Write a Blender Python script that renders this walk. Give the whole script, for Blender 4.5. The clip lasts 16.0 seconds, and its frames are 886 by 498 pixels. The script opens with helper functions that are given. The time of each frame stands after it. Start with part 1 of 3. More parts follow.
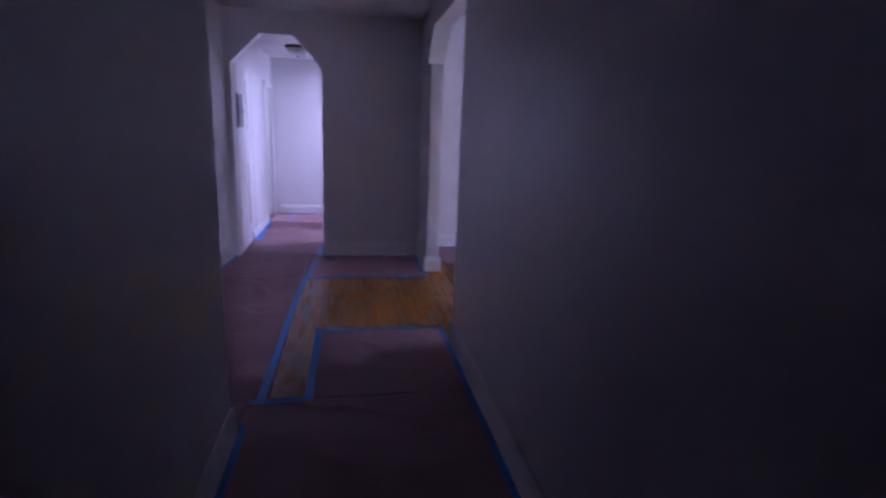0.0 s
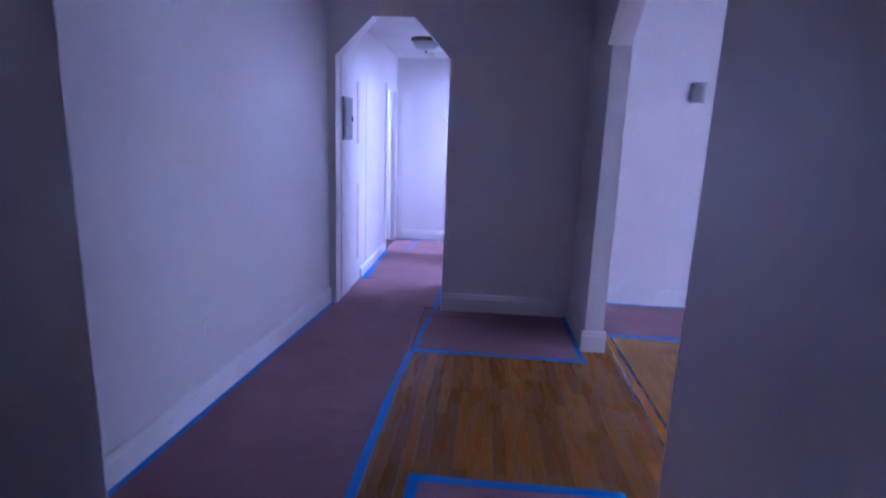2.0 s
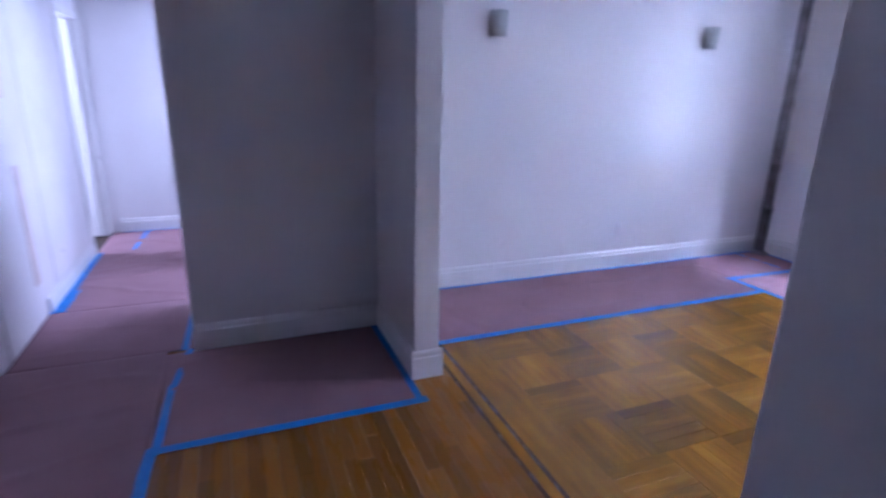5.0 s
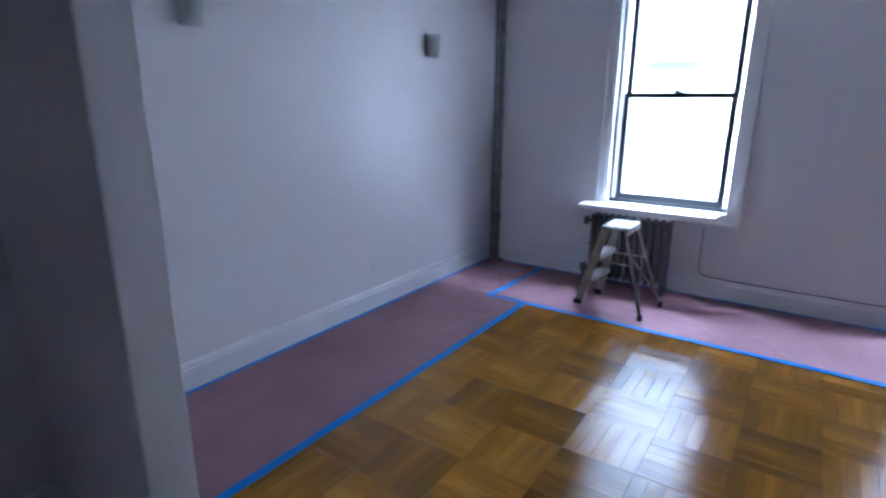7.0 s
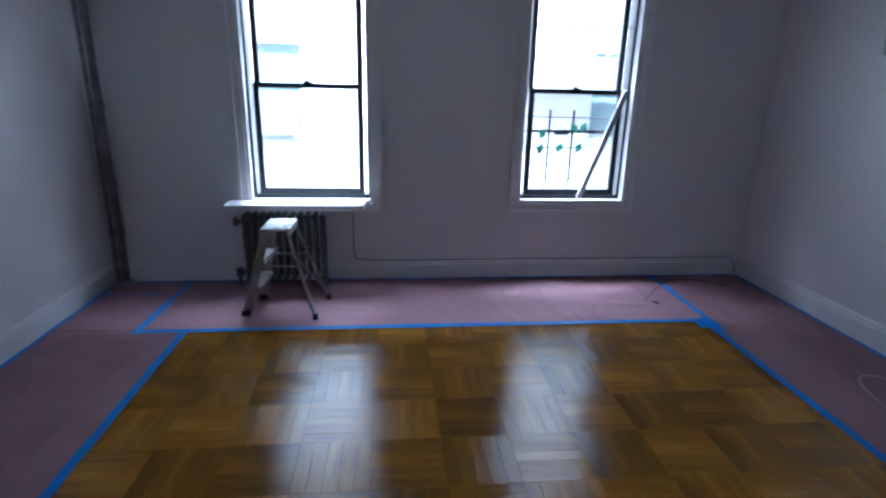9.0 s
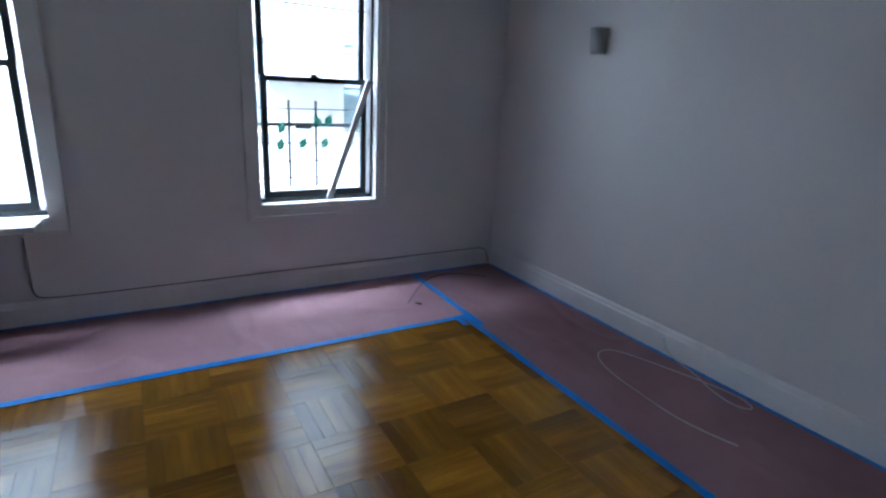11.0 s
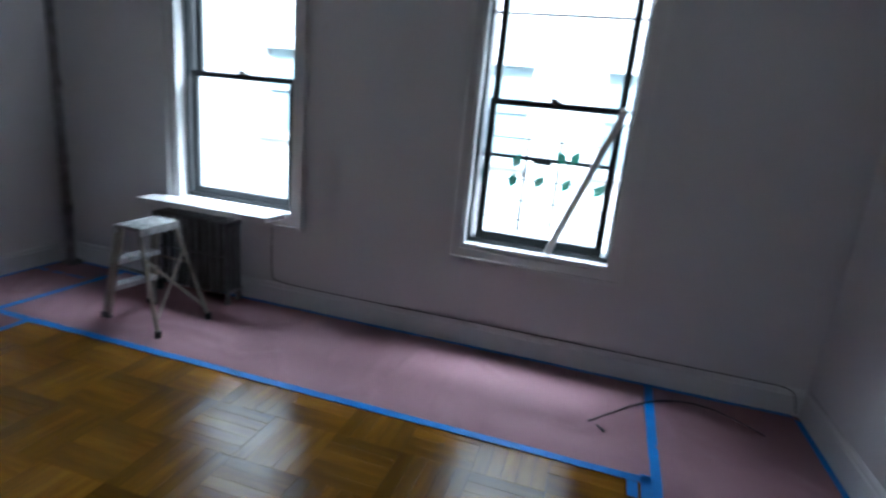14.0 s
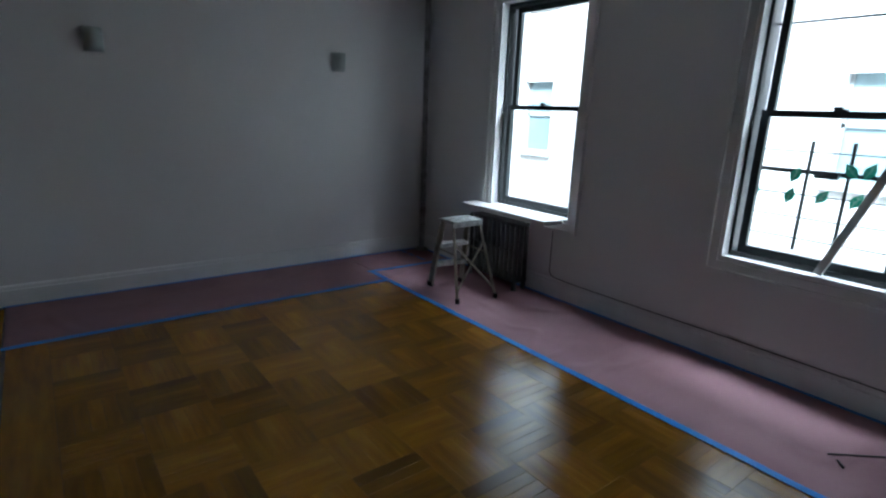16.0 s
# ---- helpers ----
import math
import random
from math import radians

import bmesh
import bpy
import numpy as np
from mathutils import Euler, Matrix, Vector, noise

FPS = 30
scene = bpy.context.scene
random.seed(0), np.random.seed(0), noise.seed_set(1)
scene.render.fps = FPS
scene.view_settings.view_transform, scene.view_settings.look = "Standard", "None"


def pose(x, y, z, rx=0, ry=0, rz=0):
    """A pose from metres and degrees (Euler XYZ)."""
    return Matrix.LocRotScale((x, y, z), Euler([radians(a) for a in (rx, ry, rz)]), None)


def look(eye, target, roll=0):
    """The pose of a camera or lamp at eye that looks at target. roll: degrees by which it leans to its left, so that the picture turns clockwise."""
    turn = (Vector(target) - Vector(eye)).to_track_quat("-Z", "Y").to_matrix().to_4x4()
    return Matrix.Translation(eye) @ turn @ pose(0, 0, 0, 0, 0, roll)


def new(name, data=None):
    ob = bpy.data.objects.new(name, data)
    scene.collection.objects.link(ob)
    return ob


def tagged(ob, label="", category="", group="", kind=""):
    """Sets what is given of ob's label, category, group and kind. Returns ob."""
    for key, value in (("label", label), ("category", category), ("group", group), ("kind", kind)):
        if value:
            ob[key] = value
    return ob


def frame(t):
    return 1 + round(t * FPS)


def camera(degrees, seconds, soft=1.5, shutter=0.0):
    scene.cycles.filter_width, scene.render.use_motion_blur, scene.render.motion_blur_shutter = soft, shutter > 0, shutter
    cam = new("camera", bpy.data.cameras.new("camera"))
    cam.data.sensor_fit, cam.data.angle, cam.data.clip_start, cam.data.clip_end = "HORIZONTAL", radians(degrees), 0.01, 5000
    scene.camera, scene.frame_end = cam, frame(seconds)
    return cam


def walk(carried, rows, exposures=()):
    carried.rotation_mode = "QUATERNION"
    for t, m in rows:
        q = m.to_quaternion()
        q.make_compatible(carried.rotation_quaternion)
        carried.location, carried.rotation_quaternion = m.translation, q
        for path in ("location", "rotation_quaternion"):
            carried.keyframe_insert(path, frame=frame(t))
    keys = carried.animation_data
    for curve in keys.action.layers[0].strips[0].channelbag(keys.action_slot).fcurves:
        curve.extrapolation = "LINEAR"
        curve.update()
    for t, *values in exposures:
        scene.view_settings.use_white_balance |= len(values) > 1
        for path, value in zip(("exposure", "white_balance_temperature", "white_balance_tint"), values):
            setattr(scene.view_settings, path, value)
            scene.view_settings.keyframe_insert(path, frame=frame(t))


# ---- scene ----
cam = camera(79.5, 16.0, soft=2.3, shutter=0.5)
PATH = [
    (0, (0.747, 0.612, 1.391), (1.094, 2.531, 0.946), 2.1),
    (0.5, (0.824, 1.097, 1.373), (0.961, 3.041, 0.920), 2.7),
    (1, (0.768, 1.517, 1.390), (0.928, 3.460, 0.942), 1.9),
    (1.5, (0.803, 1.917, 1.380), (0.703, 3.865, 0.940), 0.4),
    (2, (0.764, 2.210, 1.397), (0.627, 4.159, 0.973), 2.2),
    (2.5, (0.694, 2.390, 1.403), (0.581, 4.330, 0.928), 1.6),
    (3, (0.708, 2.412, 1.382), (0.531, 4.347, 0.910), 1.4),
    (3.5, (0.693, 2.442, 1.388), (0.547, 4.372, 0.883), 1.2),
    (4, (0.701, 2.673, 1.346), (0.768, 4.591, 0.781), 1.3),
    (4.5, (0.743, 3.040, 1.369), (1.026, 4.951, 0.849), 1.1),
    (5, (0.740, 3.424, 1.372), (1.452, 5.202, 0.798), 1.2),
    (7.5, (1.025, 4.533, 1.378), (2.772, 5.370, 0.881), 1.2),
    (8, (1.056, 4.669, 1.326), (2.935, 5.127, 0.820), 2.5),
    (8.5, (1.088, 4.746, 1.445), (3.004, 4.798, 0.874), 1.6),
    (9, (1.164, 4.681, 1.473), (3.068, 4.487, 0.891), 1.3),
    (9.5, (1.279, 4.692, 1.405), (3.152, 4.280, 0.837), 0.5),
    (10, (1.369, 4.659, 1.447), (3.084, 3.823, 0.848), 1.2),
    (12.5, (1.834, 3.687, 1.418), (3.457, 2.666, 0.853), 3.6),
    (13, (1.936, 3.403, 1.368), (3.800, 2.856, 0.890), 3.5),
    (13.5, (2.128, 3.160, 1.388), (4.055, 3.110, 0.856), 2.3),
    (14, (2.219, 2.966, 1.405), (4.080, 3.484, 0.888), 5.6),
    (14.5, (2.169, 2.800, 1.414), (3.912, 3.635, 0.899), 3.7),
    (15, (2.084, 2.601, 1.425), (3.524, 3.868, 0.859), 0.7),
    (15.5, (2.156, 2.378, 1.424), (3.322, 3.907, 0.872), 1.6),
    (16, (2.009, 2.256, 1.398), (3.194, 3.789, 0.901), 2.2),
]
EXPOSURES = [
    (0.0, 1.3, 5000, 52), (1.5, 1.62, 4480, 50), (3.5, 1.75, 4620, 44), (5.0, 1.85, 4750, 33), (7.5, 0.85, 4750, 14),
    (9.0, 0.2, 4850, 12), (10.0, 0.1, 4950, 10), (12.5, 0.5, 5200, 7), (14.0, 0.05, 5250, 6), (15.0, -0.4, 5350, 4), (16.0, -0.5, 5400, 3),
]
walk(cam, [(t, look(eye, target, roll)) for t, eye, target, roll in PATH], EXPOSURES)

# ---- light ----
world = bpy.data.worlds.new("overcast_sky")
scene.world = world
world.use_nodes = True
wn = world.node_tree.nodes
sky = wn.new("ShaderNodeTexSky")
sky.sky_type = 'NISHITA'
sky.sun_disc = False
sky.sun_elevation, sky.sun_rotation = radians(45), radians(-82)
sky.dust_density = 4.0
wn["Background"].inputs["Strength"].default_value = 0.15
world.node_tree.links.new(sky.outputs["Color"], wn["Background"].inputs["Color"])


def lamp(name, kind, at, target, energy, colour=(1, 1, 1), **more):
    data = bpy.data.lights.new(name, kind)
    data.energy, data.color = energy, colour
    if kind == 'AREA':
        data.shape = 'RECTANGLE'
        data.size, data.size_y = more["size"]
    else:
        data.angle = more["angle"]
    ob = new(name, data)
    ob.matrix_world = look(at, target)
    return ob


lamp("sun", 'SUN', (-9, 2, 14), (5, 4, 0), 5.0, (1.0, 0.97, 0.92), angle=radians(20))
lamp("courtyard_sky", 'AREA', (7.8, 4.4, 5.6), (4.8, 4.4, 2.4), 1900, (0.93, 0.96, 1.0), size=(17.0, 6.0))
lamp("courtyard_zenith", 'AREA', (7.0, 4.4, 6.9), (5.1, 4.4, 1.6), 9000, (0.94, 0.96, 1.0), size=(12.0, 2.4))
# the unseen window of the kitchen beside the inner hall, and that of the bedroom at its end
lamp("kitchen_window_sky", 'AREA', (1.55, 7.39, 1.85), (0.3, 7.39, 0.0), 20, (0.88, 0.92, 1.0), size=(0.6, 0.9))
lamp("bedroom_window_sky", 'AREA', (-1.7, 8.75, 1.5), (0.0, 8.75, 1.0), 15, (0.9, 0.94, 1.0), size=(0.8, 1.2))
lamp("hall_side_window_sky", 'AREA', (1.55, 8.8, 1.6), (0.0, 8.8, 0.9), 10, (0.88, 0.92, 1.0), size=(0.6, 1.0))

# ---- materials ----
def material(name, colour, rough=0.5, metal=0.0, second=None, scale=8.0, grain=60.0, bump=0.1, stretch=(1, 1, 1), vary=0.0, coat=0.0, spec=0.5):
    """A surface with blotches of a second colour at one scale and fine relief at another; vary: lightness by piece."""
    m = bpy.data.materials.new(name)
    m.use_nodes = True
    n, l = m.node_tree.nodes, m.node_tree.links
    b = n["Principled BSDF"]
    b.inputs["Roughness"].default_value, b.inputs["Metallic"].default_value = rough, metal
    b.inputs["Coat Weight"].default_value, b.inputs["Coat Roughness"].default_value = coat, 0.12
    b.inputs["Specular IOR Level"].default_value = spec
    where, place = n.new("ShaderNodeTexCoord"), n.new("ShaderNodeMapping")
    place.inputs["Scale"].default_value = stretch
    l.new(where.outputs["Object"], place.inputs["Vector"])
    big, fine = n.new("ShaderNodeTexNoise"), n.new("ShaderNodeTexNoise")
    big.inputs["Scale"].default_value, fine.inputs["Scale"].default_value = scale, grain
    big.inputs["Detail"].default_value = 5
    for tex in (big, fine):
        l.new(place.outputs["Vector"], tex.inputs["Vector"])
    mix = n.new("ShaderNodeMix")
    mix.data_type = 'RGBA'
    mix.inputs["A"].default_value = (*colour, 1)
    mix.inputs["B"].default_value = (*(second or [c * 0.85 for c in colour]), 1)
    ramp = n.new("ShaderNodeMapRange")
    ramp.inputs["From Min"].default_value, ramp.inputs["From Max"].default_value = 0.35, 0.68
    l.new(big.outputs["Fac"], ramp.inputs["Value"])
    l.new(ramp.outputs["Result"], mix.inputs["Factor"])
    out = mix.outputs["Result"]
    if vary:
        info, geo = n.new("ShaderNodeObjectInfo"), n.new("ShaderNodeNewGeometry")
        wrap = n.new("ShaderNodeMix")
        wrap.inputs["Factor"].default_value = 0.5
        l.new(info.outputs["Random"], wrap.inputs["A"])
        l.new(geo.outputs["Random Per Island"], wrap.inputs["B"])
        rng, hue = n.new("ShaderNodeMapRange"), n.new("ShaderNodeHueSaturation")
        rng.inputs["To Min"].default_value, rng.inputs["To Max"].default_value = 1 - vary, 1 + vary
        l.new(wrap.outputs["Result"], rng.inputs["Value"])
        l.new(rng.outputs["Result"], hue.inputs["Value"])
        l.new(out, hue.inputs["Color"])
        out = hue.outputs["Color"]
    l.new(out, b.inputs["Base Color"])
    rr = n.new("ShaderNodeMapRange")
    rr.inputs["To Min"].default_value, rr.inputs["To Max"].default_value = max(rough - 0.08, 0.02), min(rough + 0.1, 1)
    l.new(big.outputs["Fac"], rr.inputs["Value"])
    l.new(rr.outputs["Result"], b.inputs["Roughness"])
    bm_ = n.new("ShaderNodeBump")
    bm_.inputs["Strength"].default_value, bm_.inputs["Distance"].default_value = bump, 0.004
    l.new(fine.outputs["Fac"], bm_.inputs["Height"])
    l.new(bm_.outputs["Normal"], b.inputs["Normal"])
    return m


WALL = material("wall_paint", (0.69, 0.67, 0.665), 0.35, second=(0.66, 0.64, 0.635), scale=1.5, grain=45, bump=0.12)
CEIL = material("ceiling_paint", (0.74, 0.73, 0.72), 0.7, scale=2, grain=40, bump=0.1)
TRIM = material("trim_paint", (0.72, 0.71, 0.70), 0.3, second=(0.67, 0.66, 0.645), scale=5, grain=25, bump=0.12)
PAPER = material("rosin_paper", (0.28, 0.152, 0.168), 0.75, second=(0.235, 0.125, 0.14), scale=2.5, grain=140, bump=0.3)
TAPE = material("blue_tape", (0.005, 0.20, 0.60), 0.5, second=(0.004, 0.16, 0.49), scale=9, grain=160, bump=0.2)
OAK_X = material("varnished_oak_across", (0.31, 0.143, 0.012), 0.12, second=(0.212, 0.090, 0.008), scale=3, grain=90, bump=0.1, stretch=(1, 7, 1), vary=0.6, spec=0.32)
OAK_Y = material("varnished_oak_along", (0.31, 0.143, 0.012), 0.12, second=(0.212, 0.090, 0.008), scale=3, grain=90, bump=0.1, stretch=(7, 1, 1), vary=0.6, spec=0.32)
PLANK = material("varnished_oak_strip", (0.31, 0.132, 0.022), 0.27, second=(0.24, 0.098, 0.015), scale=3, grain=90, bump=0.1, stretch=(7, 1, 1), vary=0.55, spec=0.14)
INLAY = material("dark_inlay", (0.09, 0.045, 0.02), 0.25, scale=9, grain=60, stretch=(7, 1, 1), coat=0.3)
SUBFLOOR = material("floor_gap", (0.05, 0.03, 0.018), 0.8)
SASH = material("black_sash_paint", (0.012, 0.018, 0.02), 0.35, second=(0.02, 0.026, 0.028))
IRON = material("grey_radiator_paint", (0.13, 0.13, 0.135), 0.4, second=(0.09, 0.09, 0.094), scale=12)
PIPE = material("aged_pipe_paint", (0.28, 0.27, 0.27), 0.5, second=(0.12, 0.11, 0.11), scale=9, grain=50, bump=0.2)
ALU = material("dull_aluminium", (0.40, 0.37, 0.31), 0.45, 0.7, second=(0.28, 0.26, 0.21), scale=14, bump=0.15)
SPLASH = material("paint_splashed_metal", (0.62, 0.63, 0.62), 0.5, 0.2, second=(0.30, 0.30, 0.29), scale=22, bump=0.3)
RUBBER = material("black_rubber", (0.02, 0.02, 0.02), 0.7)
PANELGREY = material("grey_enamel", (0.20, 0.22, 0.25), 0.4, second=(0.16, 0.18, 0.21))
SCONCE = material("frosted_sconce_glass", (0.42, 0.44, 0.43), 0.35, second=(0.36, 0.38, 0.37))
BRASS = material("dark_brass", (0.10, 0.08, 0.05), 0.35, 0.8)
PLASTIC = material("ivory_plastic", (0.74, 0.72, 0.68), 0.35)
CABLE_W = material("white_cable_sheath", (0.46, 0.43, 0.41), 0.45)
CABLE_B = material("black_cable_sheath", (0.02, 0.02, 0.02), 0.45)
BARE = material("bare_plaster", (0.66, 0.56, 0.52), 0.8, scale=12)
BRICK = material("pale_painted_brick", (0.80, 0.78, 0.76), 0.85, second=(0.70, 0.68, 0.66), scale=3, vary=0.06)
MORTAR = material("pale_mortar", (0.48, 0.50, 0.50), 0.9)
BLIND = material("pale_blind", (0.42, 0.53, 0.56), 0.6)
FARPANE = material("far_window_pane", (0.30, 0.39, 0.42), 0.15)
ACGREY = material("air_conditioner_shell", (0.44, 0.45, 0.43), 0.5)
GRILLE = material("green_black_iron", (0.02, 0.026, 0.026), 0.45)
LEAF = material("green_enamel_leaf", (0.02, 0.28, 0.17), 0.35, second=(0.03, 0.36, 0.24), scale=30, vary=0.2)
VEIN = material("pale_leaf_vein", (0.45, 0.68, 0.55), 0.4)
ASPHALT = material("courtyard_concrete", (0.32, 0.31, 0.30), 0.9)
DOME = material("milky_glass_dome", (0.55, 0.56, 0.55), 0.3)

GLASS = bpy.data.materials.new("window_glass")
GLASS.use_nodes = True
gn, gl = GLASS.node_tree.nodes, GLASS.node_tree.links
clear, gloss, blend, fres = gn.new("ShaderNodeBsdfTransparent"), gn.new("ShaderNodeBsdfGlossy"), gn.new("ShaderNodeMixShader"), gn.new("ShaderNodeLayerWeight")
clear.inputs["Color"].default_value = (0.95, 0.98, 0.97, 1)
gloss.inputs["Roughness"].default_value = 0.02
fres.inputs["Blend"].default_value = 0.5
steep, least = gn.new("ShaderNodeMath"), gn.new("ShaderNodeMath")
steep.operation, least.operation = 'POWER', 'MULTIPLY_ADD'
steep.inputs[1].default_value = 5.0
least.inputs[1].default_value, least.inputs[2].default_value = 0.9, 0.04
gl.new(fres.outputs["Facing"], steep.inputs[0])
gl.new(steep.outputs["Value"], least.inputs[0])
gl.new(least.outputs["Value"], blend.inputs["Fac"])
gl.new(clear.outputs["BSDF"], blend.inputs[1])
gl.new(gloss.outputs["BSDF"], blend.inputs[2])
gl.new(blend.outputs["Shader"], gn["Material Output"].inputs["Surface"])


# ---- mesh tools ----
def box(bm, x0, x1, y0, y1, z0, z1, bevel=0.0):
    v = [bm.verts.new((x, y, z)) for z in (min(z0, z1), max(z0, z1)) for x, y in ((min(x0, x1), min(y0, y1)), (max(x0, x1), min(y0, y1)), (max(x0, x1), max(y0, y1)), (min(x0, x1), max(y0, y1)))]
    f = [bm.faces.new([v[i] for i in q]) for q in ((3, 2, 1, 0), (4, 5, 6, 7), (0, 1, 5, 4), (1, 2, 6, 5), (2, 3, 7, 6), (3, 0, 4, 7))]
    if bevel:
        bmesh.ops.bevel(bm, geom=list({e for q in f for e in q.edges}), offset=bevel, segments=2, profile=0.5, affect='EDGES')
    return bm


def boxes(*dims, bevel=0.0):
    bm = bmesh.new()
    for d in dims:
        box(bm, *d, bevel=bevel)
    return bm


def prism(points, axis, lo, hi, bevel=0.0):
    """An outline in the plane across an axis, drawn out from lo to hi."""
    bm = bmesh.new()
    def at(p, d):
        return {"x": (d, p[0], p[1]), "y": (p[0], d, p[1]), "z": (p[0], p[1], d)}[axis]
    a, b = [bm.verts.new(at(p, lo)) for p in points], [bm.verts.new(at(p, hi)) for p in points]
    bm.faces.new(a[::-1]), bm.faces.new(b)
    for i in range(len(points)):
        j = (i + 1) % len(points)
        bm.faces.new((a[i], a[j], b[j], b[i]))
    bmesh.ops.recalc_face_normals(bm, faces=bm.faces)
    if bevel:
        bmesh.ops.bevel(bm, geom=bm.edges[:], offset=bevel, segments=2, profile=0.5, affect='EDGES')
    return bm


def rod(bm, a, b, r, sides=10, r2=None):
    a, b = Vector(a), Vector(b)
    turn = (b - a).to_track_quat('Z', 'Y').to_matrix().to_4x4()
    bmesh.ops.create_cone(bm, cap_ends=True, segments=sides, radius1=r, radius2=r if r2 is None else r2, depth=(b - a).length, matrix=Matrix.Translation((a + b) / 2) @ turn)
    return bm


def bar(bm, a, b, w, d, side=(0, 1, 0), bevel=0.0):
    """A rectangular bar from a to b: w wide along side, d deep."""
    a, b = Vector(a), Vector(b)
    z = (b - a).normalized()
    x = (Vector(side) - Vector(side).dot(z) * z).normalized()
    y = z.cross(x)
    m = Matrix((x, y, z)).transposed().to_4x4()
    m.translation = (a + b) / 2
    tmp = bmesh.new()
    h = (b - a).length / 2
    box(tmp, -w / 2, w / 2, -d / 2, d / 2, -h, h, bevel)
    tmp.transform(m)
    me = bpy.data.meshes.new("tmp")
    tmp.to_mesh(me), tmp.free()
    bm.from_mesh(me)
    bpy.data.meshes.remove(me)
    return bm


def lathe(profile, centre, sides=24):
    bm = bmesh.new()
    rings = []
    for r, z in profile:
        rings.append([bm.verts.new((centre[0] + r * math.cos(2 * math.pi * i / sides), centre[1] + r * math.sin(2 * math.pi * i / sides), centre[2] + z)) for i in range(sides)])
    for p, q in zip(rings, rings[1:]):
        for i in range(sides):
            bm.faces.new((p[i], p[(i + 1) % sides], q[(i + 1) % sides], q[i]))
    bm.faces.new(rings[0][::-1]), bm.faces.new(rings[-1])
    bmesh.ops.recalc_face_normals(bm, faces=bm.faces)
    return bm


def mesh(name, bm, mat, smooth=False):
    me = bpy.data.meshes.new(name)
    bm.to_mesh(me), bm.free()
    me.materials.append(mat)
    if smooth:
        me.polygons.foreach_set("use_smooth", [True] * len(me.polygons))
    return me


def part(name, bm, mat, parent=None, label="", smooth=False):
    ob = new(name, mesh(name, bm, mat, smooth))
    ob.parent = parent
    return tagged(ob, label=label)


def structure(name, bm, mat, label, category):
    return tagged(part(name, bm, mat), label, category, kind="structure")


def thing(name, at, label, category, group=""):
    ob = new(name)
    ob.location = at
    ob.empty_display_size = 0.1
    return tagged(ob, label, category, group)


def cable(name, pts, r, mat, parent=None, label="", closed=False):
    c = bpy.data.curves.new(name, 'CURVE')
    c.dimensions, c.bevel_depth, c.bevel_resolution = '3D', r, 2
    sp = c.splines.new('NURBS')
    sp.points.add(len(pts) - 1)
    for q, p in zip(sp.points, pts):
        q.co = (*p, 1)
    sp.use_endpoint_u, sp.order_u = True, 3
    tmp = bpy.data.objects.new("tmp", c)
    scene.collection.objects.link(tmp)
    me = bpy.data.meshes.new_from_object(tmp.evaluated_get(bpy.context.evaluated_depsgraph_get()))
    bpy.data.objects.remove(tmp)
    me.materials.clear(), me.materials.append(mat)
    ob = new(name, me)
    ob.parent = parent
    return tagged(ob, label=label)


# ---- plan ----
X_LEFT, X_HALL, X_CORR = -0.445, -0.38, 0.225    # west faces: foyer at the arch, inner hall, corridor
X_DIV0, X_DIV1 = 1.42, 1.605                      # wall between foyer and living room
X_STUB = 1.49                                     # west face of the short wall beside the opening
Y_ARCH, Y_ARCH1 = 6.32, 6.47                      # arch wall
Y_STUB, Y_CORR = 5.645, 3.88                      # ends of the wide opening
Y_CW = 2.88                                       # end of the corridor's west wall
X_FW = -0.71                                     # west face of the foyer at its south end
X_EAST, X_OUT = 5.20, 5.53
Y_N, Y_S = 6.775, 1.745
Y_END = 9.15
H_FOYER, H_ROOM, H_HALL = 2.44, 2.60, 2.30
WINDOWS = ((4.82, 5.725), (2.83, 3.69))
W_SILL, W_HEAD, W_MID = 0.62, 2.29, 1.46


def west(y):
    """The foyer's west wall runs slightly askew."""
    return X_LEFT + (X_FW - X_LEFT) * (Y_ARCH - y) / (Y_ARCH - Y_CW)


# ---- floor and ceilings ----
structure("floor", boxes((-2.2, X_OUT, -0.6, Y_END + 0.2, -0.12, -0.012)), SUBFLOOR, "dark boards under the wooden floor", "floor")
structure("ceiling", boxes((-0.95, X_STUB + 0.02, -0.6, Y_ARCH, H_FOYER, H_FOYER + 0.1)), CEIL, "white painted plaster ceiling of the foyer", "ceiling")
structure("ceiling_hall", boxes((-2.2, X_DIV0 + 0.16, Y_ARCH + 0.01, Y_END + 0.2, H_HALL, H_HALL + 0.1)), CEIL, "white painted plaster ceiling of the inner hall", "ceiling")
structure("ceiling_room", boxes((X_DIV1 - 0.1, X_OUT, Y_S - 0.2, Y_N + 0.2, H_ROOM, H_ROOM + 0.1)), CEIL, "white painted plaster ceiling of the living room", "ceiling")

